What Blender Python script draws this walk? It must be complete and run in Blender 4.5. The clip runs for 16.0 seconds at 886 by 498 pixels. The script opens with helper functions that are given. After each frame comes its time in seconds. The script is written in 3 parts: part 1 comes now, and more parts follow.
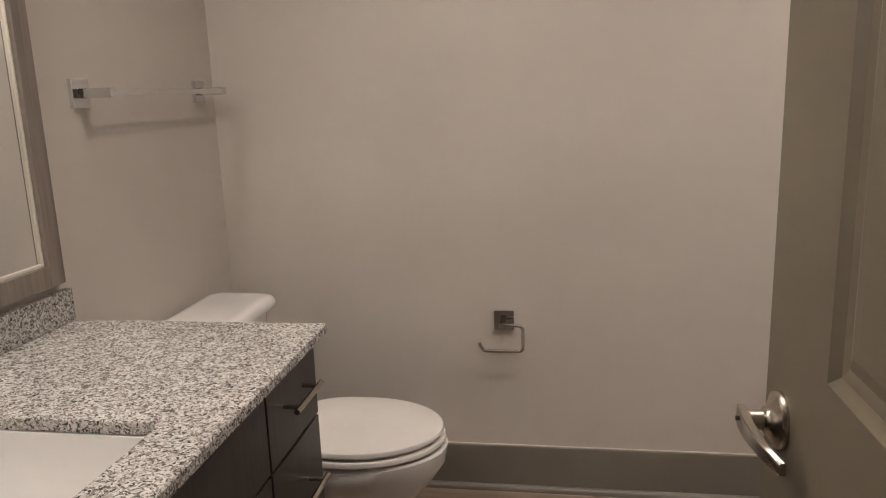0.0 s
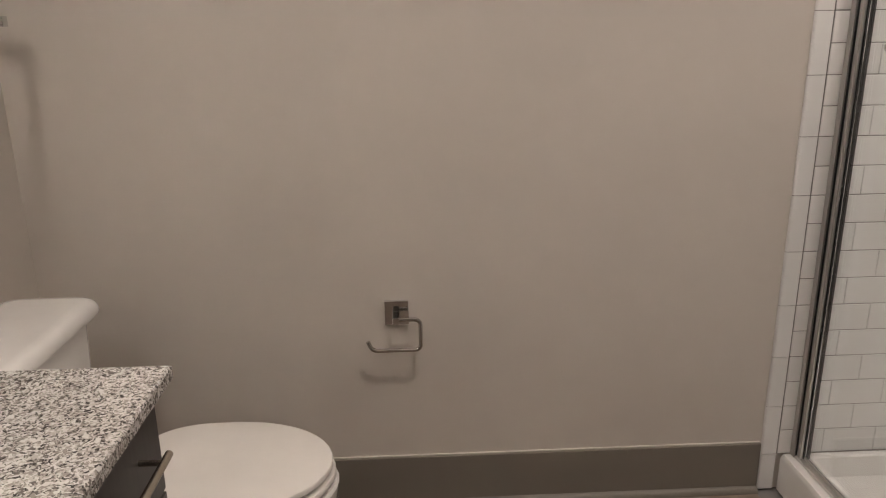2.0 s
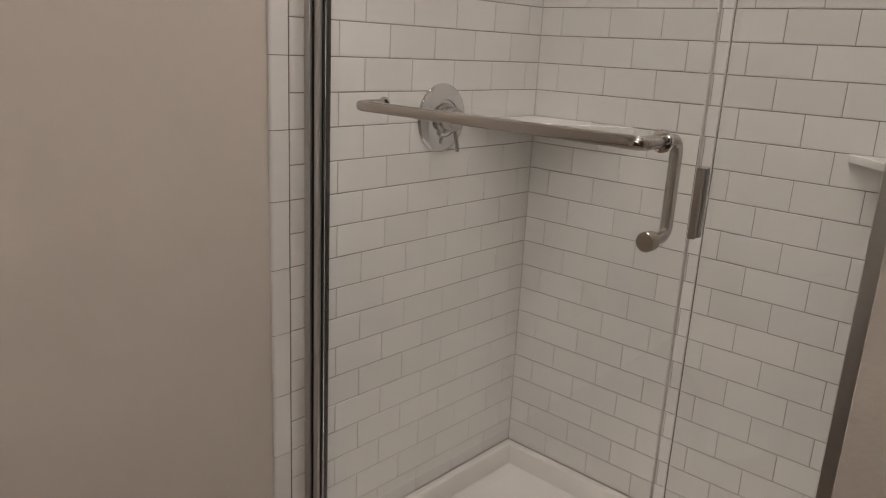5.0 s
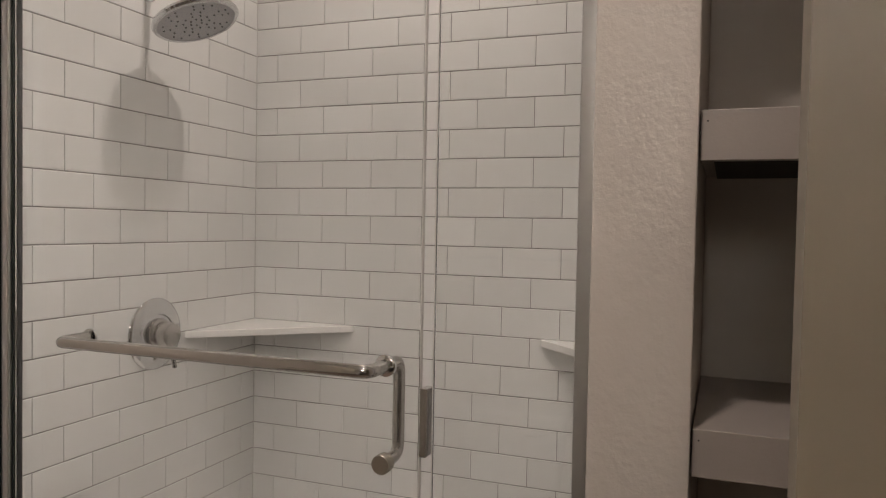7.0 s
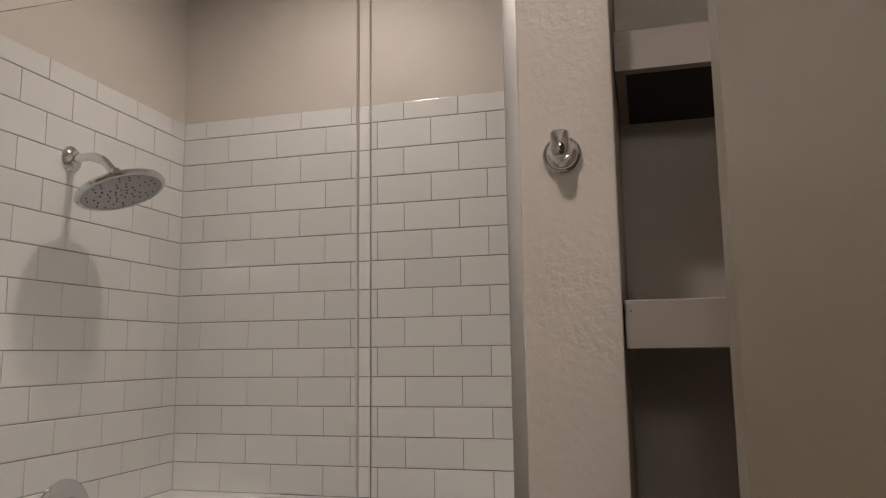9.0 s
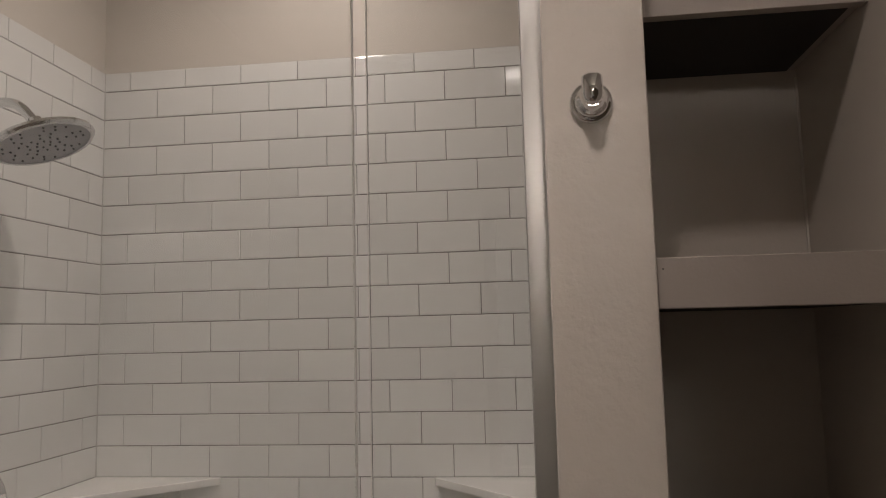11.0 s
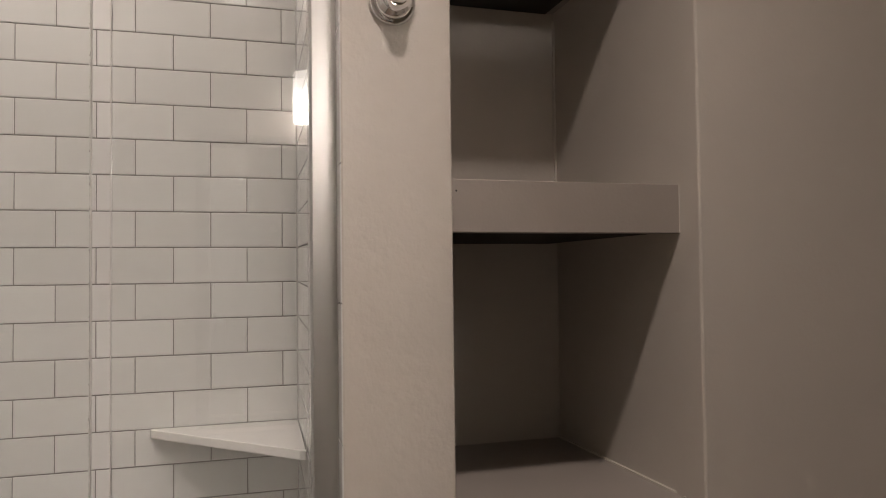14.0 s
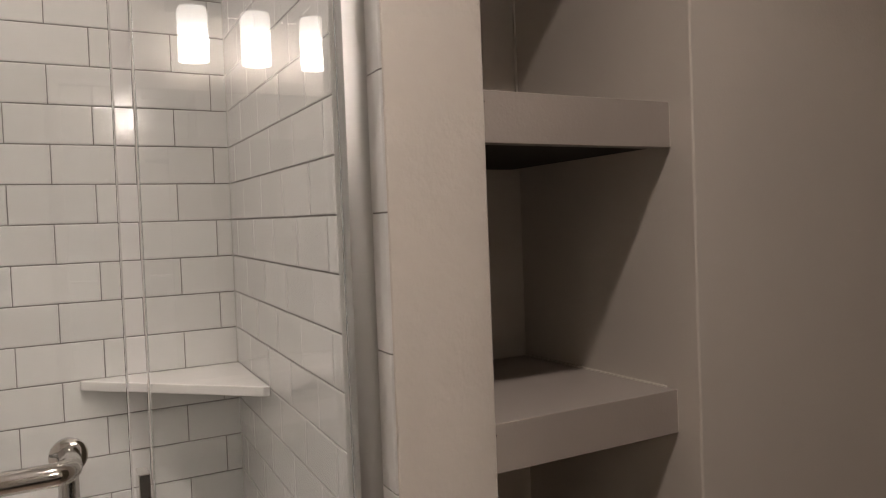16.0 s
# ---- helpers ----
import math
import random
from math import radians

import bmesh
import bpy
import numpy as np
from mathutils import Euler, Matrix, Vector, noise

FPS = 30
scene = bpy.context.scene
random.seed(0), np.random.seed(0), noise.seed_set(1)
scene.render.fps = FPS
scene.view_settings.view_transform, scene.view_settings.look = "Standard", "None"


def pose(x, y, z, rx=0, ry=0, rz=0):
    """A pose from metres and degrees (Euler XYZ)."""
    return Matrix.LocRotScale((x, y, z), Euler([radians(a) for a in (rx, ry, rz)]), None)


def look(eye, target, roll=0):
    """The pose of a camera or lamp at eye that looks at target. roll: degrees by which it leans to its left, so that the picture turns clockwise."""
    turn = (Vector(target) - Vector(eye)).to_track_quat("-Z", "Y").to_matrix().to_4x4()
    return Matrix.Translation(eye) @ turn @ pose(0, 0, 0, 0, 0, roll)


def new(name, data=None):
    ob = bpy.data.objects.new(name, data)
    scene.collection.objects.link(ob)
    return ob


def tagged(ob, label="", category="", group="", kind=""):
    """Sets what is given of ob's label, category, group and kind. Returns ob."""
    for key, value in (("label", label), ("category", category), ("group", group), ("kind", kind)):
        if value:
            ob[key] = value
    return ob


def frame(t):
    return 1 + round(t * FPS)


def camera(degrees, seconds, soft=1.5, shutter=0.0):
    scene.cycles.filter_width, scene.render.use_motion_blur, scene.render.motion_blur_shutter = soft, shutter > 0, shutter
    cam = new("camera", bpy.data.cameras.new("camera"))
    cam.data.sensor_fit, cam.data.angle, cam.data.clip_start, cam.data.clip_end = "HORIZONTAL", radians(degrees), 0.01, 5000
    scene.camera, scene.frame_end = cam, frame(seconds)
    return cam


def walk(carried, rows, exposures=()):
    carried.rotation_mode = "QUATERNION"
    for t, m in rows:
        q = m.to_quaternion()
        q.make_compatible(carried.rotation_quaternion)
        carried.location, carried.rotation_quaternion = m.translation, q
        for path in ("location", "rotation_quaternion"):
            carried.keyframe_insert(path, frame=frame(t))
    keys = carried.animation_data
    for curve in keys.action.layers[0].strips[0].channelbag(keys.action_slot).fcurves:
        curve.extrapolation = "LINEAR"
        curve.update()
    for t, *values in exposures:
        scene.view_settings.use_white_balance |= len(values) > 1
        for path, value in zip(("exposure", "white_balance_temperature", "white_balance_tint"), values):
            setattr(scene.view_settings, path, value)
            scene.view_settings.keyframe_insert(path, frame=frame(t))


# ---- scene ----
cam = camera(62.0, 16.0, soft=1.1)
PATH = [
    (0, (1.181, -2.308, 1.341), (0.867, -0.378, 0.92), -2.0),
    (0.5, (1.136, -2.217, 1.344), (0.908, -0.278, 0.909), -1.3),
    (1, (1.078, -2.104, 1.363), (0.942, -0.16, 0.915), -1.3),
    (1.5, (1.043, -1.985, 1.352), (1.035, -0.05, 0.846), -1.0),
    (2, (1.043, -1.868, 1.333), (1.13, 0.046, 0.761), -0.8),
    (2.5, (1.081, -1.736, 1.337), (1.295, 0.155, 0.721), -0.1),
    (3, (1.117, -1.643, 1.338), (1.483, 0.216, 0.7), 0.7),
    (3.5, (1.157, -1.552, 1.354), (1.778, 0.235, 0.706), 1.2),
    (4, (1.158, -1.482, 1.372), (2.061, 0.198, 0.769), 1.5),
    (4.5, (1.147, -1.388, 1.396), (2.347, 0.106, 0.823), 1.9),
    (5, (1.15, -1.332, 1.4), (2.581, -0.04, 0.868), 2.9),
    (5.2, (1.158, -1.307, 1.398), (2.677, -0.107, 0.896), 3.5),
    (7.5, (1.134, -1.32, 1.531), (3.027, -0.68, 1.605), -0.0),
    (8, (1.125, -1.318, 1.56), (3.027, -0.734, 1.767), -0.3),
    (8.5, (1.119, -1.319, 1.582), (3.027, -0.777, 1.84), -0.6),
    (11, (1.187, -1.135, 1.567), (3.161, -0.896, 1.779), -1.4),
    (11.5, (1.167, -1.085, 1.551), (3.16, -1.024, 1.708), -1.4),
    (12, (1.166, -1.054, 1.542), (3.159, -1.186, 1.652), -1.4),
    (12.5, (1.18, -1.034, 1.538), (3.143, -1.413, 1.602), -1.4),
    (13, (1.2, -1.026, 1.533), (3.134, -1.532, 1.589), -1.1),
    (13.5, (1.246, -1.027, 1.536), (3.165, -1.588, 1.597), -0.8),
    (14, (1.295, -1.03, 1.536), (3.209, -1.605, 1.6), -0.7),
    (14.5, (1.315, -1.013, 1.533), (3.227, -1.595, 1.601), -0.8),
    (15, (1.324, -0.957, 1.524), (3.198, -1.654, 1.579), -2.0),
    (15.5, (1.339, -0.885, 1.518), (3.16, -1.711, 1.531), -2.7),
    (16, (1.373, -0.823, 1.484), (3.126, -1.785, 1.427), -2.2),
]
EXPOSURES = [(0, 0.60), (1.5, 0.52), (2.5, 0.46), (4, 0.27), (5, 0.2), (7.5, 0.2), (8, 0.13), (8.5, -0.01), (11, -0.19), (11.5, -0.09), (12, 0.09), (12.5, 0.22), (14, 0.36), (15, 0.36), (16, 0.46)]
walk(cam, [(t, look(eye, target, roll)) for t, eye, target, roll in PATH], EXPOSURES)

# ---- light and exposure ----
world = bpy.data.worlds.new("world")
scene.world = world
world.use_nodes = True
world.node_tree.nodes["Background"].inputs[0].default_value = (0.9, 0.85, 0.8, 1)
world.node_tree.nodes["Background"].inputs[1].default_value = 0.02
SHADE_GLOW = 23.0        # vanity lamp shades
BULB_GLOW = 170.0       # bulbs inside the shades
SHOWER_CAN = 4.0        # watts, recessed light over the shower
ROOM_CAN = 5.3          # watts, recessed light over the room
CAN_COLOUR = (1.0, 0.868, 0.785)
WARM = (1.0, 0.905, 0.845)

# ---- measures of the plan ----
XW, XE, YS, ZC = 0.066, 3.008, -2.12, 2.74   # west wall, shower back wall, door wall, ceiling
PU, QU = 0.1545, 0.0778                     # tile pitch
ZT = 2.22                                   # underside of the top trim row
XJ = 2.10                                  # face of the partition's end
YN0, YN1 = -1.284, -1.598                   # linen niche
XGL = 2.166                                 # shower glass


def zline(r):
    return ZT - r * QU


# ---- materials ----
def material(name):
    m = bpy.data.materials.new(name)
    m.use_nodes = True
    n, l = m.node_tree.nodes, m.node_tree.links
    return m, n, l, n["Principled BSDF"]


def tex_noise(n, l, scale, detail=3.0, rough=0.55):
    c = n.new("ShaderNodeTexCoord")
    t = n.new("ShaderNodeTexNoise")
    t.inputs["Scale"].default_value, t.inputs["Detail"].default_value, t.inputs["Roughness"].default_value = scale, detail, rough
    l.new(c.outputs["Object"], t.inputs["Vector"])
    return t


def ramp(n, l, source, stops, interpolation="LINEAR"):
    r = n.new("ShaderNodeValToRGB")
    r.color_ramp.interpolation = interpolation
    while len(r.color_ramp.elements) < len(stops):
        r.color_ramp.elements.new(0.5)
    for e, (p, c) in zip(r.color_ramp.elements, stops):
        e.position, e.color = p, (*c, 1)
    l.new(source, r.inputs[0])
    return r


def add_bump(n, l, b, height, strength, distance):
    u = n.new("ShaderNodeBump")
    u.inputs["Strength"].default_value, u.inputs["Distance"].default_value = strength, distance
    l.new(height, u.inputs["Height"])
    l.new(u.outputs[0], b.inputs["Normal"])


def tint(c, k):
    return tuple(min(1.0, v * k) for v in c)


def paint(name, colour, rough=0.55, peel=0.0005, peel_scale=150.0, vary=0.03):
    m, n, l, b = material(name)
    big = tex_noise(n, l, 2.3, 4)
    r = ramp(n, l, big.outputs[0], ((0.3, tint(colour, 1 - vary)), (0.7, tint(colour, 1 + vary))))
    l.new(r.outputs[0], b.inputs["Base Color"])
    b.inputs["Roughness"].default_value = rough
    fine = tex_noise(n, l, peel_scale, 4, 0.5)
    add_bump(n, l, b, fine.outputs[0], 0.55, peel)
    return m


def metal(name, colour, rough, vary=0.04):
    m, n, l, b = material(name)
    b.inputs["Metallic"].default_value = 1.0
    b.inputs["Base Color"].default_value = (*colour, 1)
    t = tex_noise(n, l, 60, 3)
    r = ramp(n, l, t.outputs[0], ((0.3, (rough - vary,) * 3), (0.7, (rough + vary,) * 3)))
    l.new(r.outputs[0], b.inputs["Roughness"])
    return m


def smooth(name, colour, rough, coat=0.0, bump=0.0, scale=30.0):
    m, n, l, b = material(name)
    t = tex_noise(n, l, 7, 4)
    r = ramp(n, l, t.outputs[0], ((0.3, tint(colour, 0.96)), (0.7, tint(colour, 1.03))))
    l.new(r.outputs[0], b.inputs["Base Color"])
    b.inputs["Roughness"].default_value = rough
    b.inputs["Coat Weight"].default_value = coat
    if bump:
        f = tex_noise(n, l, scale, 3)
        add_bump(n, l, b, f.outputs[0], 0.4, bump)
    return m


WALL = paint("greige_wall_paint", (0.545, 0.50, 0.452))
JAMB = paint("greige_textured_paint", (0.545, 0.50, 0.452), 0.34, 0.0018, 105.0)
CEIL = paint("ceiling_paint", (0.72, 0.69, 0.64), 0.7)
TRIM = paint("taupe_trim_paint", (0.185, 0.165, 0.138), 0.38, 0.0003, 200.0, 0.04)
DOORP = paint("taupe_door_paint", (0.176, 0.146, 0.102), 0.46, 0.00008, 260.0, 0.04)
SHELFP = paint("taupe_shelf_paint", (0.34, 0.30, 0.27), 0.42, 0.0004, 220.0, 0.04)
CAULK = smooth("white_caulk", (0.66, 0.62, 0.56), 0.5)
CHROME = metal("chrome", (0.74, 0.745, 0.755), 0.06)
CHROME_DARK = metal("polished_steel", (0.56, 0.54, 0.52), 0.11)
NICKEL = metal("satin_nickel", (0.50, 0.455, 0.395), 0.26, 0.008)
ALU = metal("aluminium", (0.74, 0.72, 0.70), 0.42)
SATIN = metal("satin_chrome", (0.52, 0.515, 0.50), 0.34, 0.004)
RAIL = metal("dark_aluminium_rail", (0.62, 0.605, 0.585), 0.3, 0.01)
BLACK = smooth("black_gasket", (0.012, 0.012, 0.012), 0.45)
SEAL = smooth("clear_vinyl_seal", (0.62, 0.605, 0.58), 0.3)
LIP = smooth("pale_mirror_edge", (0.62, 0.58, 0.5), 0.3)
PORC = smooth("white_porcelain", (0.78, 0.765, 0.745), 0.09, 0.5)
SEAT = smooth("cream_plastic_seat", (0.76, 0.73, 0.69), 0.22)
BEAD = smooth("pale_corner_grout", (0.46, 0.45, 0.435), 0.7)
ACRYL = smooth("white_acrylic", (0.76, 0.745, 0.72), 0.22, 0.2)
STONE = smooth("white_solid_surface", (0.77, 0.755, 0.735), 0.25, 0.2)
GROUT = smooth("grey_grout", (0.205, 0.195, 0.185), 0.9)
SPRAY = smooth("grey_spray_face", (0.4, 0.4, 0.42), 0.35)
NEAR_BLACK = smooth("near_black_sheet", (0.02, 0.017, 0.014), 0.8)
RUBBER = smooth("grey_nozzles", (0.075, 0.075, 0.08), 0.6)


def tile_material():
    m, n, l, b = material("white_glazed_tile")
    o = n.new("ShaderNodeObjectInfo")
    r = ramp(n, l, o.outputs["Random"], ((0.0, (0.675, 0.668, 0.655)), (1.0, (0.725, 0.718, 0.705))))
    l.new(r.outputs[0], b.inputs["Base Color"])
    b.inputs["Roughness"].default_value = 0.1
    b.inputs["Coat Weight"].default_value = 0.4
    b.inputs["Coat Roughness"].default_value = 0.05
    t = tex_noise(n, l, 13, 2)
    add_bump(n, l, b, t.outputs[0], 0.2, 0.0012)
    return m


def granite_material():
    m, n, l, b = material("speckled_granite")
    c = n.new("ShaderNodeTexCoord")
    w = n.new("ShaderNodeTexNoise")
    w.inputs["Scale"].default_value = 90
    l.new(c.outputs["Object"], w.inputs["Vector"])
    mixv = n.new("ShaderNodeMix")
    mixv.data_type = "VECTOR"
    mixv.inputs[0].default_value = 0.018
    l.new(c.outputs["Object"], mixv.inputs[4])
    l.new(w.outputs["Color"], mixv.inputs[5])
    v = n.new("ShaderNodeTexVoronoi")
    v.inputs["Scale"].default_value = 300
    l.new(mixv.outputs[1], v.inputs["Vector"])
    s = n.new("ShaderNodeSeparateColor")
    l.new(v.outputs["Color"], s.inputs[0])
    r = ramp(n, l, s.outputs[0], ((0.0, (0.055, 0.052, 0.05)), (0.10, (0.15, 0.138, 0.127)), (0.27, (0.30, 0.28, 0.258)),
                                  (0.47, (0.46, 0.44, 0.415)), (0.68, (0.59, 0.575, 0.555))), "CONSTANT")
    cl = tex_noise(n, l, 22, 3)
    k = ramp(n, l, cl.outputs[0], ((0.35, (0.82, 0.81, 0.8)), (0.65, (1, 1, 1))))
    mul = n.new("ShaderNodeMix")
    mul.data_type, mul.blend_type = "RGBA", "MULTIPLY"
    mul.inputs[0].default_value = 1.0
    l.new(r.outputs[0], mul.inputs[6])
    l.new(k.outputs[0], mul.inputs[7])
    l.new(mul.outputs[2], b.inputs["Base Color"])
    b.inputs["Roughness"].default_value = 0.22
    return m


def wood_material(name, dark, light, rough, along="X", grain=26.0, gloss_vary=0.05):
    m, n, l, b = material(name)
    c = n.new("ShaderNodeTexCoord")
    o = n.new("ShaderNodeObjectInfo")
    sh = n.new("ShaderNodeVectorMath")
    sh.operation = "ADD"
    off = n.new("ShaderNodeVectorMath")
    off.operation = "SCALE"
    off.inputs[0].default_value = (13.0, 7.0, 3.0)
    l.new(o.outputs["Random"], off.inputs["Scale"])
    l.new(c.outputs["Object"], sh.inputs[0])
    l.new(off.outputs[0], sh.inputs[1])
    mp = n.new("ShaderNodeMapping")
    mp.inputs["Scale"].default_value = {"X": (1.5, grain, grain), "Y": (grain, 1.5, grain), "Z": (grain, grain, 1.5)}[along]
    l.new(sh.outputs[0], mp.inputs[0])
    t = n.new("ShaderNodeTexNoise")
    t.inputs["Scale"].default_value, t.inputs["Detail"].default_value = 1.6, 6
    l.new(mp.outputs[0], t.inputs["Vector"])
    r = ramp(n, l, t.outputs[0], ((0.28, dark), (0.72, light)))
    l.new(r.outputs[0], b.inputs["Base Color"])
    b.inputs["Roughness"].default_value = rough
    add_bump(n, l, b, t.outputs[0], 0.25, 0.0008)
    return m


def glass_material():
    m, n, l, b = material("clear_glass")
    b.inputs["Base Color"].default_value = (0.975, 0.99, 0.98, 1)
    b.inputs["Roughness"].default_value = 0.0
    b.inputs["Transmission Weight"].default_value = 1.0
    b.inputs["IOR"].default_value = 1.53
    return m


def glow_material(name, colour, strength):
    m, n, l, b = material(name)
    b.inputs["Base Color"].default_value = (0.8, 0.78, 0.74, 1)
    b.inputs["Emission Color"].default_value = (*colour, 1)
    b.inputs["Emission Strength"].default_value = strength
    return m


TILE = tile_material()
GRANITE = granite_material()
ESPRESSO = wood_material("espresso_laminate", (0.022, 0.019, 0.018), (0.042, 0.037, 0.034), 0.36, "Z", 40)
FRAMEWOOD = wood_material("weathered_grey_wood", (0.13, 0.105, 0.088), (0.25, 0.21, 0.18), 0.5, "Z", 34)
PLANK = wood_material("brown_vinyl_plank", (0.16, 0.115, 0.085), (0.30, 0.235, 0.185), 0.4, "X", 22)
GLASS = glass_material()
SHADE = glow_material("frosted_lamp_glass", WARM, SHADE_GLOW)
_n, _l = SHADE.node_tree.nodes, SHADE.node_tree.links
_c, _x = _n.new("ShaderNodeTexCoord"), _n.new("ShaderNodeSeparateXYZ")
_l.new(_c.outputs["Generated"], _x.inputs[0])
_r = ramp(_n, _l, _x.outputs[2], ((0.0, (0.9,) * 3), (0.3, (1.4,) * 3), (0.5, (0.9,) * 3), (0.62, (0.28,) * 3), (1.0, (0.15,) * 3)))
_m = _n.new("ShaderNodeMath")
_m.operation = "MULTIPLY"
_m.inputs[1].default_value = SHADE_GLOW
_l.new(_r.outputs[0], _m.inputs[0])
_l.new(_m.outputs[0], _n["Principled BSDF"].inputs["Emission Strength"])
BULB = glow_material("bulb_glow", WARM, BULB_GLOW)
LENS = glow_material("recessed_lens", WARM, 20.0)
MIRROR = metal("mirror_silver", (0.9, 0.91, 0.9), 0.012, 0.005)


# ---- building helpers ----
def part(name, bm, mat, parent=None, label="", smoothed=False):
    """Links a bmesh as one mesh object, under a thing or a part."""
    bmesh.ops.recalc_face_normals(bm, faces=bm.faces)
    me = bpy.data.meshes.new(name)
    bm.to_mesh(me)
    bm.free()
    me.materials.append(mat)
    if smoothed:
        for p in me.polygons:
            p.use_smooth = True
        me.set_sharp_from_angle(angle=radians(38))
    ob = new(name, me)
    if parent is not None:
        ob.parent = parent
    if label:
        ob["label"] = label
    return ob


def empty(name, label, category, group="", kind=""):
    return tagged(new(name), label, category, group, kind)


def box(x0, x1, y0, y1, z0, z1, bevel=0.0, segments=2, bm=None):
    one = bmesh.new()
    bmesh.ops.create_cube(one, size=1)
    for v in one.verts:
        v.co = Vector((x0 + (v.co.x + 0.5) * (x1 - x0), y0 + (v.co.y + 0.5) * (y1 - y0), z0 + (v.co.z + 0.5) * (z1 - z0)))
    if bevel:
        bmesh.ops.bevel(one, geom=list(one.edges), offset=bevel, segments=segments, affect="EDGES", profile=0.5)
    if bm is None:
        return one
    me = bpy.data.meshes.new("join")
    one.to_mesh(me)
    one.free()
    bm.from_mesh(me)
    bpy.data.meshes.remove(me)
    return bm


def prism(points, z0, z1, bevel=0.0, bm=None):
    """An upright prism over a plan outline."""
    bm = bm or bmesh.new()
    lo = [bm.verts.new((x, y, z0)) for x, y in points]
    hi = [bm.verts.new((x, y, z1)) for x, y in points]
    k = len(points)
    faces = [bm.faces.new(lo[::-1]), bm.faces.new(hi)]
    for i in range(k):
        faces.append(bm.faces.new((lo[i], lo[(i + 1) % k], hi[(i + 1) % k], hi[i])))
    if bevel:
        bmesh.ops.bevel(bm, geom=list(bm.edges), offset=bevel, segments=2, affect="EDGES", profile=0.5)
    return bm


def arc_path(points, radius, steps=6):
    """A polyline with its inner corners rounded."""
    pts = [Vector(p) for p in points]
    out = [pts[0]]
    for a, b, c in zip(pts, pts[1:], pts[2:]):
        d0, d1 = (a - b).normalized(), (c - b).normalized()
        r = min(radius, (a - b).length * 0.49, (c - b).length * 0.49)
        p0, p1 = b + d0 * r, b + d1 * r
        for i in range(steps + 1):
            s = i / steps
            out.append(p0 * (1 - s) ** 2 + b * 2 * s * (1 - s) + p1 * s * s)
    out.append(pts[-1])
    return out


def tube(points, radius, sides=14, bm=None, flat=1.0):
    """A closed tube along a polyline."""
    bm = bm or bmesh.new()
    pts = [Vector(p) for p in points]
    rings = []
    side = None
    for i, p in enumerate(pts):
        d = (pts[min(i + 1, len(pts) - 1)] - pts[max(i - 1, 0)]).normalized()
        if side is None:
            side = d.cross(Vector((0, 0, 1)) if abs(d.z) < 0.9 else Vector((1, 0, 0))).normalized()
        side = (side - d * side.dot(d)).normalized()
        up = d.cross(side)
        rings.append([bm.verts.new(p + (side * math.cos(a) + up * math.sin(a) * flat) * radius)
                      for a in (2 * math.pi * k / sides for k in range(sides))])
    for r0, r1 in zip(rings, rings[1:]):
        for k in range(sides):
            bm.faces.new((r0[k], r0[(k + 1) % sides], r1[(k + 1) % sides], r1[k]))
    bm.faces.new(rings[0][::-1])
    bm.faces.new(rings[-1])
    return bm


def lathe(profile, m=None, sides=32, bm=None, closed=True):
    """A turned solid: (radius, height) pairs about the z axis, then moved by m."""
    bm = bm or bmesh.new()
    m = m or Matrix()
    rings = []
    for r, h in profile:
        if r < 1e-6:
            rings.append([bm.verts.new(m @ Vector((0, 0, h)))])
        else:
            rings.append([bm.verts.new(m @ Vector((r * math.cos(a), r * math.sin(a), h)))
                          for a in (2 * math.pi * k / sides for k in range(sides))])
    for r0, r1 in zip(rings, rings[1:]):
        for k in range(sides):
            a, b = r0[k % len(r0)], r0[(k + 1) % len(r0)]
            c, d = r1[(k + 1) % len(r1)], r1[k % len(r1)]
            verts = []
            for v in (a, b, c, d):
                if v not in verts:
                    verts.append(v)
            if len(verts) > 2:
                bm.faces.new(verts)
    if closed:
        for r in (rings[0], rings[-1]):
            if len(r) > 2:
                bm.faces.new(r)
    return bm


def facing(place, direction):
    """A pose at place whose z axis points along direction."""
    return Matrix.Translation(place) @ Vector(direction).to_track_quat("Z", "Y").to_matrix().to_4x4()


def loft(rings, bm=None, caps=True):
    bm = bm or bmesh.new()
    vs = [[bm.verts.new(p) for p in ring] for ring in rings]
    k = len(vs[0])
    for r0, r1 in zip(vs, vs[1:]):
        for i in range(k):
            bm.faces.new((r0[i], r0[(i + 1) % k], r1[(i + 1) % k], r1[i]))
    if caps:
        bm.faces.new(vs[0][::-1])
        bm.faces.new(vs[-1])
    return bm


def structure(name, bm, mat, label, category):
    return tagged(part(name, bm, mat), label, category, kind="structure")


# ---- the shell ----
wall_north = structure("wall_north", box(-0.04, 3.13, 0, 0.12, 0, ZC), WALL, "greige painted wall with fine orange-peel texture", "wall")
wall_west = structure("wall_west", box(-0.04, XW, YS, 0, 0, ZC), WALL, "greige painted wall behind vanity and toilet", "wall")
wall_east = structure("wall_east", box(XE, 3.13, -1.284, 0, 0, ZC), WALL, "greige wall above white subway tile in shower", "wall")
wall_south = structure("wall_south", box(-0.04, 0.70, YS - 0.12, YS, 0, ZC), WALL, "greige painted wall beside the doorway", "wall")
structure("wall_south_east", box(1.515, 2.6, YS - 0.12, YS, 0, ZC), WALL, "greige painted wall behind the open door", "wall")
structure("wall_door_head", box(0.70, 1.515, YS - 0.12, YS, 2.06, ZC), WALL, "greige painted wall above the doorway", "wall")
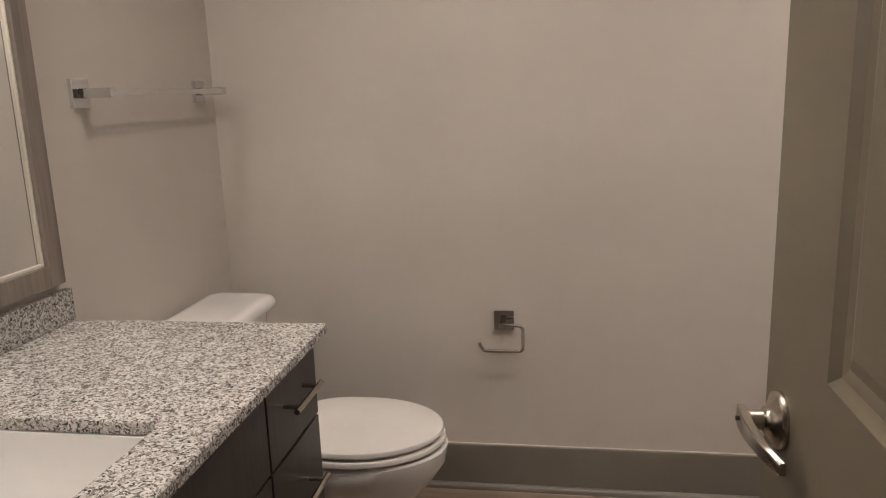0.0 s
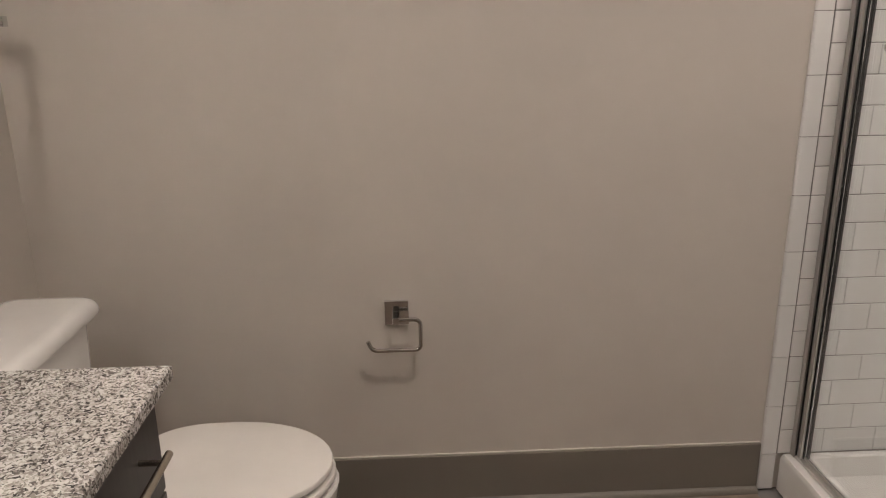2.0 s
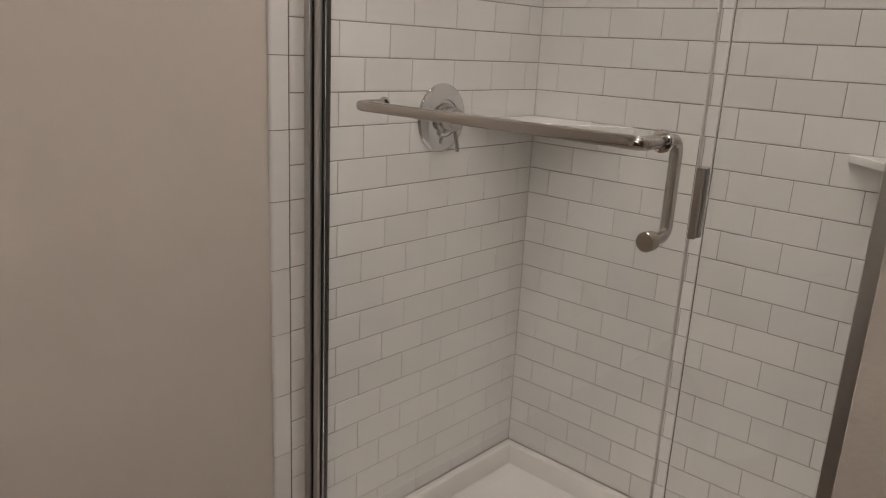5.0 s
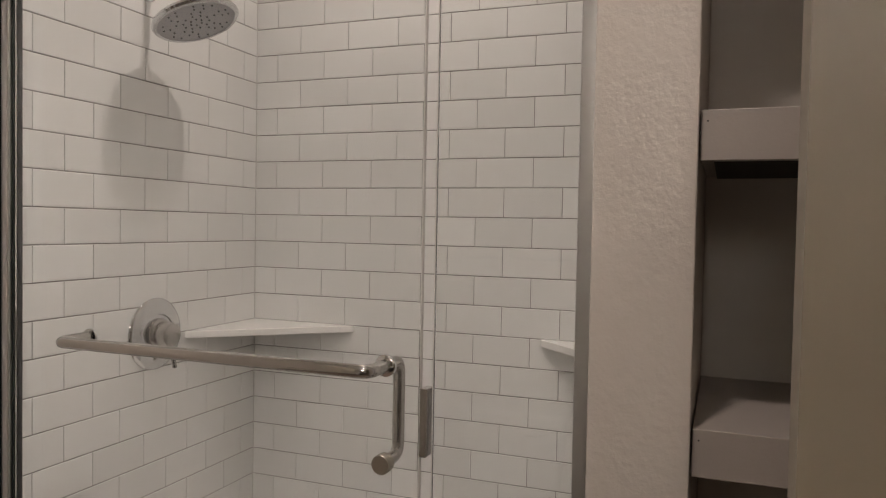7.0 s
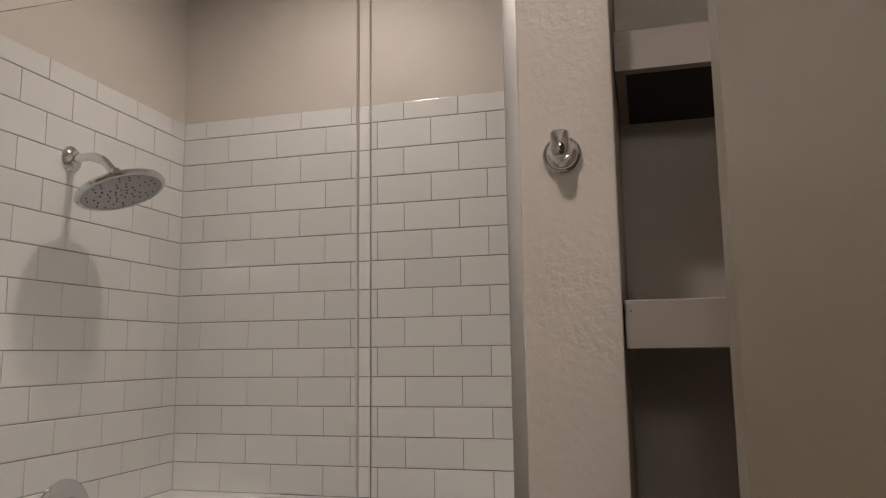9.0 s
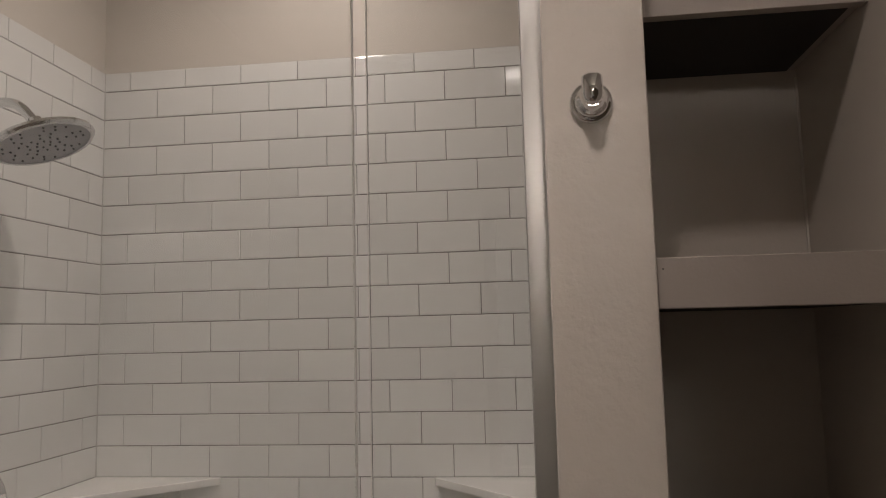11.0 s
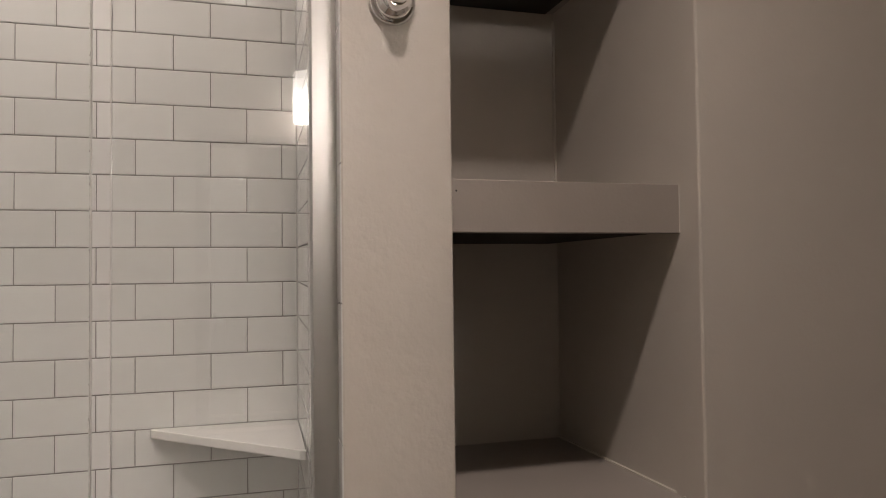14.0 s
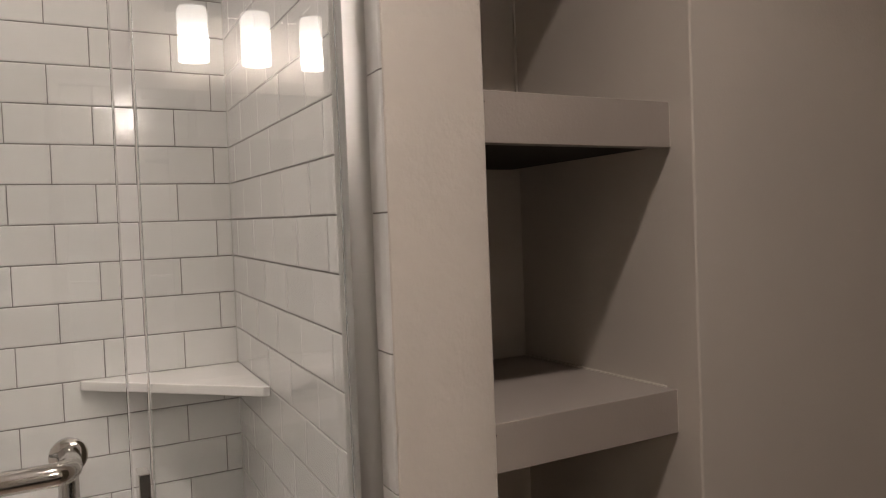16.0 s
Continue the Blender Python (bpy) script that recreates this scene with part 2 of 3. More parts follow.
PSK = [(XJ + 0.004, -1.164), (XE, -1.203), (XE, YN0), (XJ + 0.004, YN0)]
wall_partition = structure("wall_partition", prism(PSK, 0, ZC), WALL, "greige textured partition wall between shower and niche", "wall")
part("end_face", box(XJ, XJ + 0.004, YN0, -1.1565, 0, ZC, 0.0015, 1), JAMB, wall_partition)
wall_niche = structure("wall_niche_back", box(2.484, 2.6, YN1, YN0 - 0.0005, 0, ZC), WALL, "greige painted back of the linen niche", "wall")
structure("wall_niche_side", box(2.078, 2.6, YS, YN1, 0, ZC, 0.003, 2), WALL, "greige painted wall beside the linen niche", "wall")
structure("wall_niche_head", box(XJ, 2.484, YN1 + 0.0005, YN0 - 0.001, 2.42, ZC), WALL, "greige painted wall above the linen niche", "wall")
structure("ceiling", box(-0.04, 3.13, -3.5, 0.12, ZC, ZC + 0.1), CEIL, "off-white painted ceiling", "ceiling")
floor = structure("floor", box(-0.04, 3.13, -3.5, 0.12, -0.1, -0.006), GROUT, "brown wood-look vinyl plank floor", "floor")
structure("wall_hall_west", box(0.20, 0.32, -3.38, YS - 0.12, 0, ZC), WALL, "greige painted hall wall", "wall")
structure("wall_hall_east", box(1.9, 2.02, -3.38, YS - 0.12, 0, ZC), WALL, "greige painted hall wall", "wall")
structure("wall_hall_south", box(0.20, 2.02, -3.5, -3.38, 0, ZC), WALL, "greige painted hall wall", "wall")

# caulk beads in the corners of the niche
for nm, b in (("caulk_bead", box(2.4795, 2.4835, YN1 + 0.0005, YN1 + 0.004, 1.649, 1.98)),):
    part(nm, b, CAULK, wall_niche)

# baseboard with shoe moulding
base = structure("baseboard", box(XW, 2.052, -0.013, -0.0005, 0.0, 0.158, 0.002, 2), TRIM, "dark taupe painted baseboard with shoe moulding", "baseboard")
shoe = bmesh.new()
prof = [(-0.013, 0.0), (-0.031, 0.0)] + [(-0.013 - 0.018 * math.cos(a), 0.019 * math.sin(a)) for a in (0.3, 0.65, 1.0, 1.3, 1.5)]
loft([[(x, y, z) for y, z in prof] for x in (XW, 2.050)], shoe)
part("shoe_moulding", shoe, TRIM, base, smoothed=True)
part("caulk_line", box(XW, 2.052, -0.0045, -0.0003, 0.158, 0.1605), CAULK, base)
base2 = structure("baseboard_niche_wall", box(2.064, 2.0775, YS, YN1 - 0.004, 0.0, 0.158, 0.002, 2), TRIM, "dark taupe painted baseboard", "baseboard")

# door lining
trim = structure("door_frame", box(0.70, 0.72, YS - 0.125, YS + 0.005, 0, 2.06, 0.002, 1), TRIM, "taupe painted door frame", "door frame")
part("jamb", box(1.4955, 1.5155, YS - 0.125, YS - 0.004, 0, 2.06, 0.002, 1), TRIM, trim)
part("head", box(0.72, 1.4965, YS - 0.125, YS - 0.004, 2.04, 2.06, 0.002, 1), TRIM, trim)


# ---- the open door ----
def make_door():
    d = empty("door_1", "open taupe two-panel door with satin nickel lever", "door", kind="structure")
    x0, x1, ya, yb, z0, z1 = 1.449, 1.484, YS + 0.008, -1.346, 0.012, 2.035
    pa, pb = ya + 0.16, yb - 0.208
    rows = [(1.036, 1.90), (0.22, 0.86)]
    bm = bmesh.new()
    box(x0, x1, ya, pa, z0, z1, bm=bm)
    box(x0, x1, pb, yb, z0, z1, bm=bm)
    box(x0, x1, pa, pb, z0, rows[1][0], bm=bm)
    box(x0, x1, pa, pb, rows[1][1], rows[0][0], bm=bm)
    box(x0, x1, pa, pb, rows[0][1], z1, bm=bm)
    part("leaf", bm, DOORP, d)
    for za, zb in rows:
        pn = bmesh.new()
        rings = []
        for inset, dx in ((0.0, 0.0), (0.012, 0.009), (0.026, 0.0105), (0.043, 0.005), (0.06, 0.004)):
            rings.append([(x0 + dx, pa + inset, za + inset), (x0 + dx, pb - inset, za + inset), (x0 + dx, pb - inset, zb - inset), (x0 + dx, pa + inset, zb - inset)])
        loft(rings, pn, caps=False)
        pn.faces.new([pn.verts.new(Vector(p)) for p in rings[-1]])
        bmesh.ops.remove_doubles(pn, verts=pn.verts, dist=1e-5)
        back = [(x1 - 0.006, p[1], p[2]) for p in rings[0]]
        pn.faces.new([pn.verts.new(Vector(p)) for p in back])
        part("panel", pn, DOORP, d)
    # lever set
    hy, hz = -1.416, 0.931
    hd = part("handle", lathe(((0.0, 0.0), (0.036, 0.0), (0.0365, 0.005), (0.0345, 0.0085), (0.027, 0.0115), (0.0185, 0.0165), (0.0165, 0.021), (0.0125, 0.0225), (0.0115, 0.04), (0.0, 0.04)),
                              facing((x0 - 0.0002, hy, hz), (-1, 0, 0))), NICKEL, d, "satin nickel privacy lever", True)
    lev = bmesh.new()
    rings = []
    for sl, hh, th, dz in ((-0.019, 0.0085, 0.0025, 0.002), (-0.016, 0.0115, 0.0045, 0.002), (0.0, 0.0125, 0.0065, 0.001), (0.03, 0.0115, 0.0062, -0.004), (0.07, 0.0095, 0.0052, -0.010),
                           (0.102, 0.0082, 0.0046, -0.015), (0.104, 0.0074, 0.0038, -0.0153)):
        cx, cy, cz = x0 - 0.045 + 1.9 * max(sl, 0.0) ** 2, hy - sl * 0.93, hz + dz
        c = min(0.0016, th * 0.4)
        rings.append([(cx + p, cy, cz + q) for p, q in ((-th + c, -hh), (th - c, -hh), (th, -hh + c), (th, hh - c), (th - c, hh), (-th + c, hh), (-th, hh - c), (-th, -hh + c))])
    loft(rings, lev)
    part("lever", lev, NICKEL, hd, smoothed=True)
    part("lock_pin", lathe(((0.0, 0), (0.003, 0), (0.003, 0.002), (0, 0.002)), facing((x0 - 0.0516, hy, hz + 0.001), (-1, 0, 0)), 12), BLACK, hd)
    part("latch_plate", box(x0 + 0.006, x1 - 0.006, yb - 0.001, yb + 0.0012, hz - 0.028, hz + 0.028, 0.0005, 1), NICKEL, d)
    for hzz in (0.25, 1.05, 1.85):
        part("hinge", lathe(((0, 0), (0.006, 0), (0.006, 0.09), (0, 0.09)), Matrix.Translation((x0 - 0.003, ya - 0.003, hzz - 0.045)), 12), NICKEL, d, smoothed=True)
    return d


make_door()


# ---- vanity ----
def make_vanity():
    v = empty("vanity_cabinet", "dark espresso vanity cabinet with brushed bar pulls", "cabinet")
    part("body", box(XW + 0.001, 0.633, -2.112, -0.858, 0.10, 0.655, 0.001, 1), ESPRESSO, v)
    for y0, y1 in ((-2.112, -2.094), (-0.876, -0.858)):
        part("side_panel", box(XW + 0.001, 0.633, y0, y1, 0.6553, 0.8355), ESPRESSO, v)
    part("front_rail", box(0.615, 0.633, -2.0938, -0.8762, 0.6553, 0.8355), ESPRESSO, v)
    part("toe_kick", box(XW + 0.001, 0.58, -2.108, -0.862, 0.0, 0.0995), ESPRESSO, v)

    def front(name, y0, y1, z0, z1, pull):
        f = part(name, box(0.6335, 0.655, y0, y1, z0, z1, 0.0015, 2), ESPRESSO, v)
        if pull is None:
            return
        cy, cz, upright = pull
        half = 0.075
        a = (0.69, cy, cz - half) if upright else (0.69, cy - half, cz)
        b = (0.69, cy, cz + half) if upright else (0.69, cy + half, cz)
        h = part("handle", tube((a, b), 0.006, 14), NICKEL, f, "brushed nickel bar pull", True)
        for s in (-0.7, 0.7):
            p = (cy, cz + half * s) if upright else (cy + half * s, cz)
            part("post", tube(((0.6552, *p), (0.6865, *p)), 0.0045, 10), NICKEL, f, smoothed=True)

    for z0, z1, hz in ((0.659, 0.820, 0.756), (0.398, 0.653, 0.545), (0.115, 0.392, 0.285)):
        front("drawer", -1.129, -0.860, z0, z1, (-0.998, hz, False))
    front("panel", -1.842, -1.135, 0.659, 0.820, None)
    front("door", -1.484, -1.135, 0.115, 0.653, (-1.442, 0.55, True))
    front("door", -1.842, -1.490, 0.115, 0.653, (-1.532, 0.55, True))
    for z0, z1, hz in ((0.659, 0.820, 0.756), (0.398, 0.653, 0.545), (0.115, 0.392, 0.285)):
        front("drawer", -2.110, -1.848, z0, z1, (-1.98, hz, False))


make_vanity()

SX0, SX1, SY0, SY1 = 0.195, 0.576, -1.815, -1.342


def rounded_rect(x0, x1, y0, y1, r, k=5):
    out = []
    for cx, cy, a0 in ((x1 - r, y1 - r, 0), (x0 + r, y1 - r, 90), (x0 + r, y0 + r, 180), (x1 - r, y0 + r, 270)):
        for i in range(k + 1):
            a = radians(a0 + 90 * i / k)
            out.append((cx + r * math.cos(a), cy + r * math.sin(a)))
    return out


def make_counter():
    c = empty("countertop", "speckled grey and white granite vanity countertop with backsplash", "countertop")
    z0, z1 = 0.836, 0.857
    x0, x1, y0, y1 = XW + 0.001, 0.681, YS + 0.001, -0.841
    inner = rounded_rect(SX0, SX1, SY0, SY1, 0.022)
    k = len(inner)

    def outward(p):
        # the outer edge met from the basin's centre
        cx, cy = (SX0 + SX1) / 2, (SY0 + SY1) / 2
        dx, dy = p[0] - cx, p[1] - cy
        s = min(((x1 if dx > 0 else x0) - cx) / dx if abs(dx) > 1e-9 else 1e9, ((y1 if dy > 0 else y0) - cy) / dy if abs(dy) > 1e-9 else 1e9)
        return (cx + dx * s, cy + dy * s)
    outer = [outward(p) for p in inner]
    for cx, cy in ((x1, y1), (x0, y1), (x0, y0), (x1, y0)):
        i = min(range(k), key=lambda j: (outer[j][0] - cx) ** 2 + (outer[j][1] - cy) ** 2)
        outer[i] = (cx, cy)
    bm = bmesh.new()
    e = 0.003

    def shrink(p, d):
        return (min(max(p[0], x0 + d), x1 - d), min(max(p[1], y0 + d), y1 - d))
    rings = [[(*p, z0) for p in inner], [(*p, z1 - 0.002) for p in inner], [(*((p[0] - 0.385) * 1.004 + 0.385, (p[1] + 1.58) * 1.004 - 1.58), z1) for p in inner],
             [(*shrink(p, e), z1) for p in outer], [(*p, z1 - e) for p in outer], [(*p, z0) for p in outer]]
    loft(rings + [rings[0]], bm, caps=False)
    bmesh.ops.remove_doubles(bm, verts=bm.verts, dist=1e-5)
    part("slab", bm, GRANITE, c)
    part("backsplash", box(XW + 0.001, XW + 0.021, YS + 0.001, -0.841, 0.8575, 0.932, 0.002, 2), GRANITE, c)


make_counter()


def make_basin():
    s = empty("basin", "white undermount rectangular sink basin", "sink")
    rings = []
    for inset, z, r in ((-0.016, 0.8355, 0.03), (-0.016, 0.826, 0.03), (0.0, 0.826, 0.03), (0.0, 0.8345, 0.03), (0.004, 0.8345, 0.03), (0.006, 0.81, 0.032), (0.016, 0.72, 0.05),
                        (0.035, 0.69, 0.07), (0.09, 0.68, 0.07), (0.165, 0.674, 0.02)):
        rings.append([(x, y, z) for x, y in rounded_rect(SX0 + inset, SX1 - inset, SY0 + inset, SY1 - inset, r)])
    bm = loft(rings, caps=False)
    bm.faces.new([bm.verts.new(Vector(p)) for p in rings[-1]])
    bmesh.ops.remove_doubles(bm, verts=bm.verts, dist=1e-5)
    part("bowl", bm, PORC, s, smoothed=True)
    part("drain", lathe(((0, 0), (0.021, 0), (0.021, 0.004), (0.016, 0.005), (0, 0.003)), Matrix.Translation(((SX0 + SX1) / 2, (SY0 + SY1) / 2, 0.675)), 24), CHROME, s, smoothed=True)


make_basin()


def make_mirror():
    m = empty("vanity_mirror", "large wall mirror in a weathered grey wood frame", "mirror")
    x0, x1, y0, y1, z0, z1, w = XW + 0.001, XW + 0.024, -2.10, -0.861, 0.95, 2.08, 0.048
    for nm, a in (("frame_side", (y1 - w, y1, z0, z1)), ("frame_side", (y0, y0 + w, z0, z1)), ("frame_rail", (y0 + w, y1 - w, z0, z0 + w)), ("frame_rail", (y0 + w, y1 - w, z1 - w, z1))):
        part(nm, box(x0, x1, a[0], a[1], a[2], a[3], 0.002, 2), FRAMEWOOD, m)
    part("glass", box(x0, x0 + 0.008, y0 + w + 0.0005, y1 - w - 0.0005, z0 + w + 0.0005, z1 - w - 0.0005), MIRROR, m, "silvered mirror glass")
    lip = bmesh.new()
    for a in ((y1 - w - 0.006, y1 - w - 0.0025, z0 + w + 0.001, z1 - w - 0.001), (y0 + w + 0.0006, y0 + w + 0.006, z0 + w + 0.001, z1 - w - 0.001)):
        box(x0 + 0.0083, x0 + 0.014, *a, bm=lip)
    box(x0 + 0.0083, x0 + 0.014, y0 + w + 0.006, y1 - w - 0.006, z0 + w + 0.0006, z0 + w + 0.006, bm=lip)
    part("bevel_strip", lip, LIP, m, "pale inner edge strip")


make_mirror()


# ---- vanity light ----
def make_vanity_light():
    f = empty("vanity_light", "three-shade frosted glass vanity wall light in chrome", "wall light")
    yc, z = -1.495, 2.361
    part("back_plate", box(XW + 0.001, XW + 0.022, yc - 0.30, yc + 0.30, z - 0.05, z + 0.05, 0.003, 2), CHROME, f)
    for dy in (0.222, 0.0, -0.222):
        y = yc + dy
        a = part("arm", tube(arc_path(((XW + 0.022, y, z), (0.215, y, z), (0.215, y, z - 0.035)), 0.03), 0.008, 12), CHROME, f, smoothed=True)
        part("socket_cup", lathe(((0, 0), (0.022, 0), (0.026, -0.012), (0.026, -0.03), (0, -0.03)), Matrix.Translation((0.215, y, z - 0.03)), 24), CHROME, f, smoothed=True)
        part("bulb", lathe(((0, 0.0), (0.013, -0.004), (0.014, -0.03), (0.022, -0.045), (0.028, -0.065), (0.024, -0.088), (0.012, -0.1), (0, -0.102)), Matrix.Translation((0.215, y, z - 0.061)), 24), BULB, f, "glowing bulb", True)
        part("shade", lathe(((0.026, 0.0), (0.05, -0.004), (0.053, -0.012), (0.053, -0.19), (0.049, -0.19), (0.049, -0.012), (0.026, -0.004)), Matrix.Translation((0.215, y, z - 0.058)), 32, closed=False), SHADE, f, "glowing frosted white glass", True)


make_vanity_light()


def make_can(name, x, y, watts, label, size=0.11, spread=118):
    c = empty(name, label, "ceiling light")
    part("trim_ring", lathe(((0.062, 0.0), (0.09, 0.0), (0.092, -0.004), (0.085, -0.009), (0.064, -0.004)), Matrix.Translation((x, y, ZC - 0.0005)), 40, closed=False), CEIL, c, smoothed=True)
    part("lens", lathe(((0, 0), (0.062, 0), (0.062, -0.002), (0, -0.002)), Matrix.Translation((x, y, ZC - 0.0006)), 40), LENS, c, "glowing lens")
    la = bpy.data.lights.new(name + "_light", "AREA")
    la.shape, la.size, la.energy, la.color, la.spread = "DISK", size, watts, CAN_COLOUR, radians(spread)
    lo = new(name + "_light", la)
    lo.location = (x, y, ZC - 0.012)


make_can("recessed_shower_light", 2.556, -0.59, SHOWER_CAN, "round recessed ceiling light above the shower", 0.055, 168)
make_can("recessed_room_light", 1.43, -1.10, ROOM_CAN, "round recessed ceiling light in the bathroom")


# ---- toilet ----
def egg(cx, cy, back, front, half, z, k=40, flat=0.0):
    """A seat-shaped outline: a round front towards +x and a squarer back."""
    out = []
    for i in range(k):
        a = 2 * math.pi * i / k
        c, s = math.cos(a), math.sin(a)
        if c > 0:
            out.append((cx + front * c, cy + half * s, z))
        else:
            out.append((cx - back * abs(c) ** 0.62, cy + half * math.copysign(abs(s) ** 0.85, s), z))
    return out


def make_toilet():
    t = empty("toilet", "white two-piece toilet with the lid closed", "toilet")
    cy = -0.432
    bowl = loft([egg(0.52, cy, 0.22, 0.20, 0.11, 0.0), egg(0.52, cy, 0.22, 0.20, 0.108, 0.03), egg(0.53, cy, 0.22, 0.19, 0.098, 0.12), egg(0.56, cy, 0.2, 0.21, 0.115, 0.2),
                 egg(0.585, cy, 0.2, 0.254, 0.166, 0.29), egg(0.603, cy, 0.2, 0.262, 0.182, 0.33), egg(0.608, cy, 0.2, 0.262, 0.184, 0.372), egg(0.608, cy, 0.195, 0.257, 0.180, 0.378)])
    part("bowl", bowl, PORC, t, "glossy white porcelain bowl", True)
    part("foot", box(0.16, 0.44, cy - 0.10, cy + 0.10, 0.0, 0.375, 0.03, 4), PORC, t, smoothed=True)

    def slab(name, inset, za, zb, rnd):
        rings = [egg(0.608, cy, 0.215 - inset - rnd, 0.256 - inset - rnd, 0.19 - inset - rnd, za), egg(0.608, cy, 0.215 - inset, 0.256 - inset, 0.19 - inset, za + rnd),
                 egg(0.608, cy, 0.215 - inset, 0.256 - inset, 0.19 - inset, zb - rnd), egg(0.608, cy, 0.215 - inset - rnd * 0.5, 0.256 - inset - rnd * 0.5, 0.19 - inset - rnd * 0.5, zb - rnd * 0.3),
                 egg(0.608, cy, 0.215 - inset - rnd * 2, 0.256 - inset - rnd * 2, 0.19 - inset - rnd * 2, zb), egg(0.608, cy, 0.13, 0.15, 0.10, zb + 0.002)]
        part(name, loft(rings), SEAT, t, smoothed=True)
    slab("seat", 0.0, 0.3845, 0.402, 0.004)
    slab("lid", 0.005, 0.4085, 0.4265, 0.0045)
    for dy in (-0.075, 0.075):
        part("hinge", box(0.385, 0.425, cy + dy - 0.018, cy + dy + 0.018, 0.379, 0.415, 0.006, 3), SEAT, t, smoothed=True)
    tk = loft([[(x, y, z) for x, y in rounded_rect(0.092 + i, 0.292 - i, cy - 0.215 + i * 2, cy + 0.215 - i * 2, 0.04)] for z, i in ((0.376, 0.03), (0.40, 0.012), (0.55, 0.004), (0.708, 0.0))])
    tank = part("tank", tk, PORC, t, "glossy white porcelain tank", True)
    ld = loft([[(x, y, z) for x, y in rounded_rect(0.085 + i, 0.318 - i, cy - 0.238 + i, cy + 0.238 - i, 0.045 - i * 0.5)] for z, i in ((0.7085, 0.008), (0.712, 0.002), (0.718, 0.0), (0.728, 0.0015), (0.736, 0.005), (0.742, 0.011), (0.7455, 0.021), (0.7465, 0.035))])
    part("tank_lid", ld, PORC, t, smoothed=True)
    part("flush_lever", tube(arc_path(((0.2885, cy - 0.15, 0.655), (0.313, cy - 0.15, 0.655), (0.313, cy - 0.08, 0.648)), 0.012), 0.006, 10), CHROME, t, "chrome flush lever", True)


make_toilet()


# ---- wall fittings ----
def make_towel_bar():
    t = empty("towel_bar", "square chrome towel bar above the toilet", "towel bar")
    z = 1.362
    for y in (-0.70, -0.111):
        part("mount", box(XW + 0.0005, XW + 0.012, y - 0.032, y + 0.032, z - 0.034, z + 0.034, 0.0015, 2), CHROME, t)
        part("post", box(XW + 0.0122, XW + 0.092, y - 0.0115, y + 0.0115, z - 0.0115, z + 0.0115, 0.0015, 2), CHROME, t)
    part("bar", box(XW + 0.078, XW + 0.0915, -0.6885, -0.1225, z - 0.007, z + 0.007, 0.0015, 2), CHROME, t)


make_towel_bar()


def make_paper_holder():
    h = empty("toilet_paper_holder", "chrome toilet paper holder with square plate, empty", "toilet paper holder")
    cx, cz = 1.0, 0.602
    part("plate", box(cx - 0.0325, cx + 0.0325, -0.012, -0.0004, cz - 0.0335, cz + 0.0335, 0.001, 2), CHROME, h)
    part("post", box(cx - 0.011, cx + 0.007, -0.058, -0.0122, cz - 0.016, cz + 0.004, 0.002, 2), CHROME, h)
    yb = -0.052
    pts = arc_path(((cx + 0.004, yb, cz - 0.004), (cx + 0.063, yb, cz - 0.004), (cx + 0.063, yb, cz - 0.091), (cx - 0.066, yb, cz - 0.091), (cx - 0.078, yb, cz - 0.064)), 0.018, 8)
    part("ring", tube(pts, 0.0058, 14), CHROME_DARK, h, smoothed=True)


make_paper_holder()


def make_hook():
    h = empty("robe_hook", "round chrome robe hook on the partition end", "hook")
    p = (XJ - 0.0004, -1.215, 1.841)
    m = facing(p, (-1, 0, 0))
    part("rosette", lathe(((0, 0), (0.0262, 0), (0.0268, 0.0025), (0.0262, 0.0055), (0.0245, 0.0075), (0.0222, 0.0083), (0.0212, 0.0085), (0.0208, 0.011), (0.0198, 0.0135), (0.0175, 0.0155), (0.014, 0.0168), (0, 0.0172)), m, 56), CHROME, h, smoothed=True)
    part("arm", lathe(((0.0185, 0.015), (0.016, 0.0185), (0.0135, 0.022), (0.012, 0.028), (0, 0.029)), m, 40, closed=False), CHROME, h, smoothed=True)
    part("peg", lathe(((0, -0.0165), (0.006, -0.0155), (0.0105, -0.012), (0.0128, -0.006), (0.013, 0.0), (0.013, 0.0175), (0.0118, 0.0195), (0, 0.02)), Matrix.Translation((p[0] - 0.028, p[1], p[2] + 0.006)), 28), CHROME, h, smoothed=True)


make_hook()


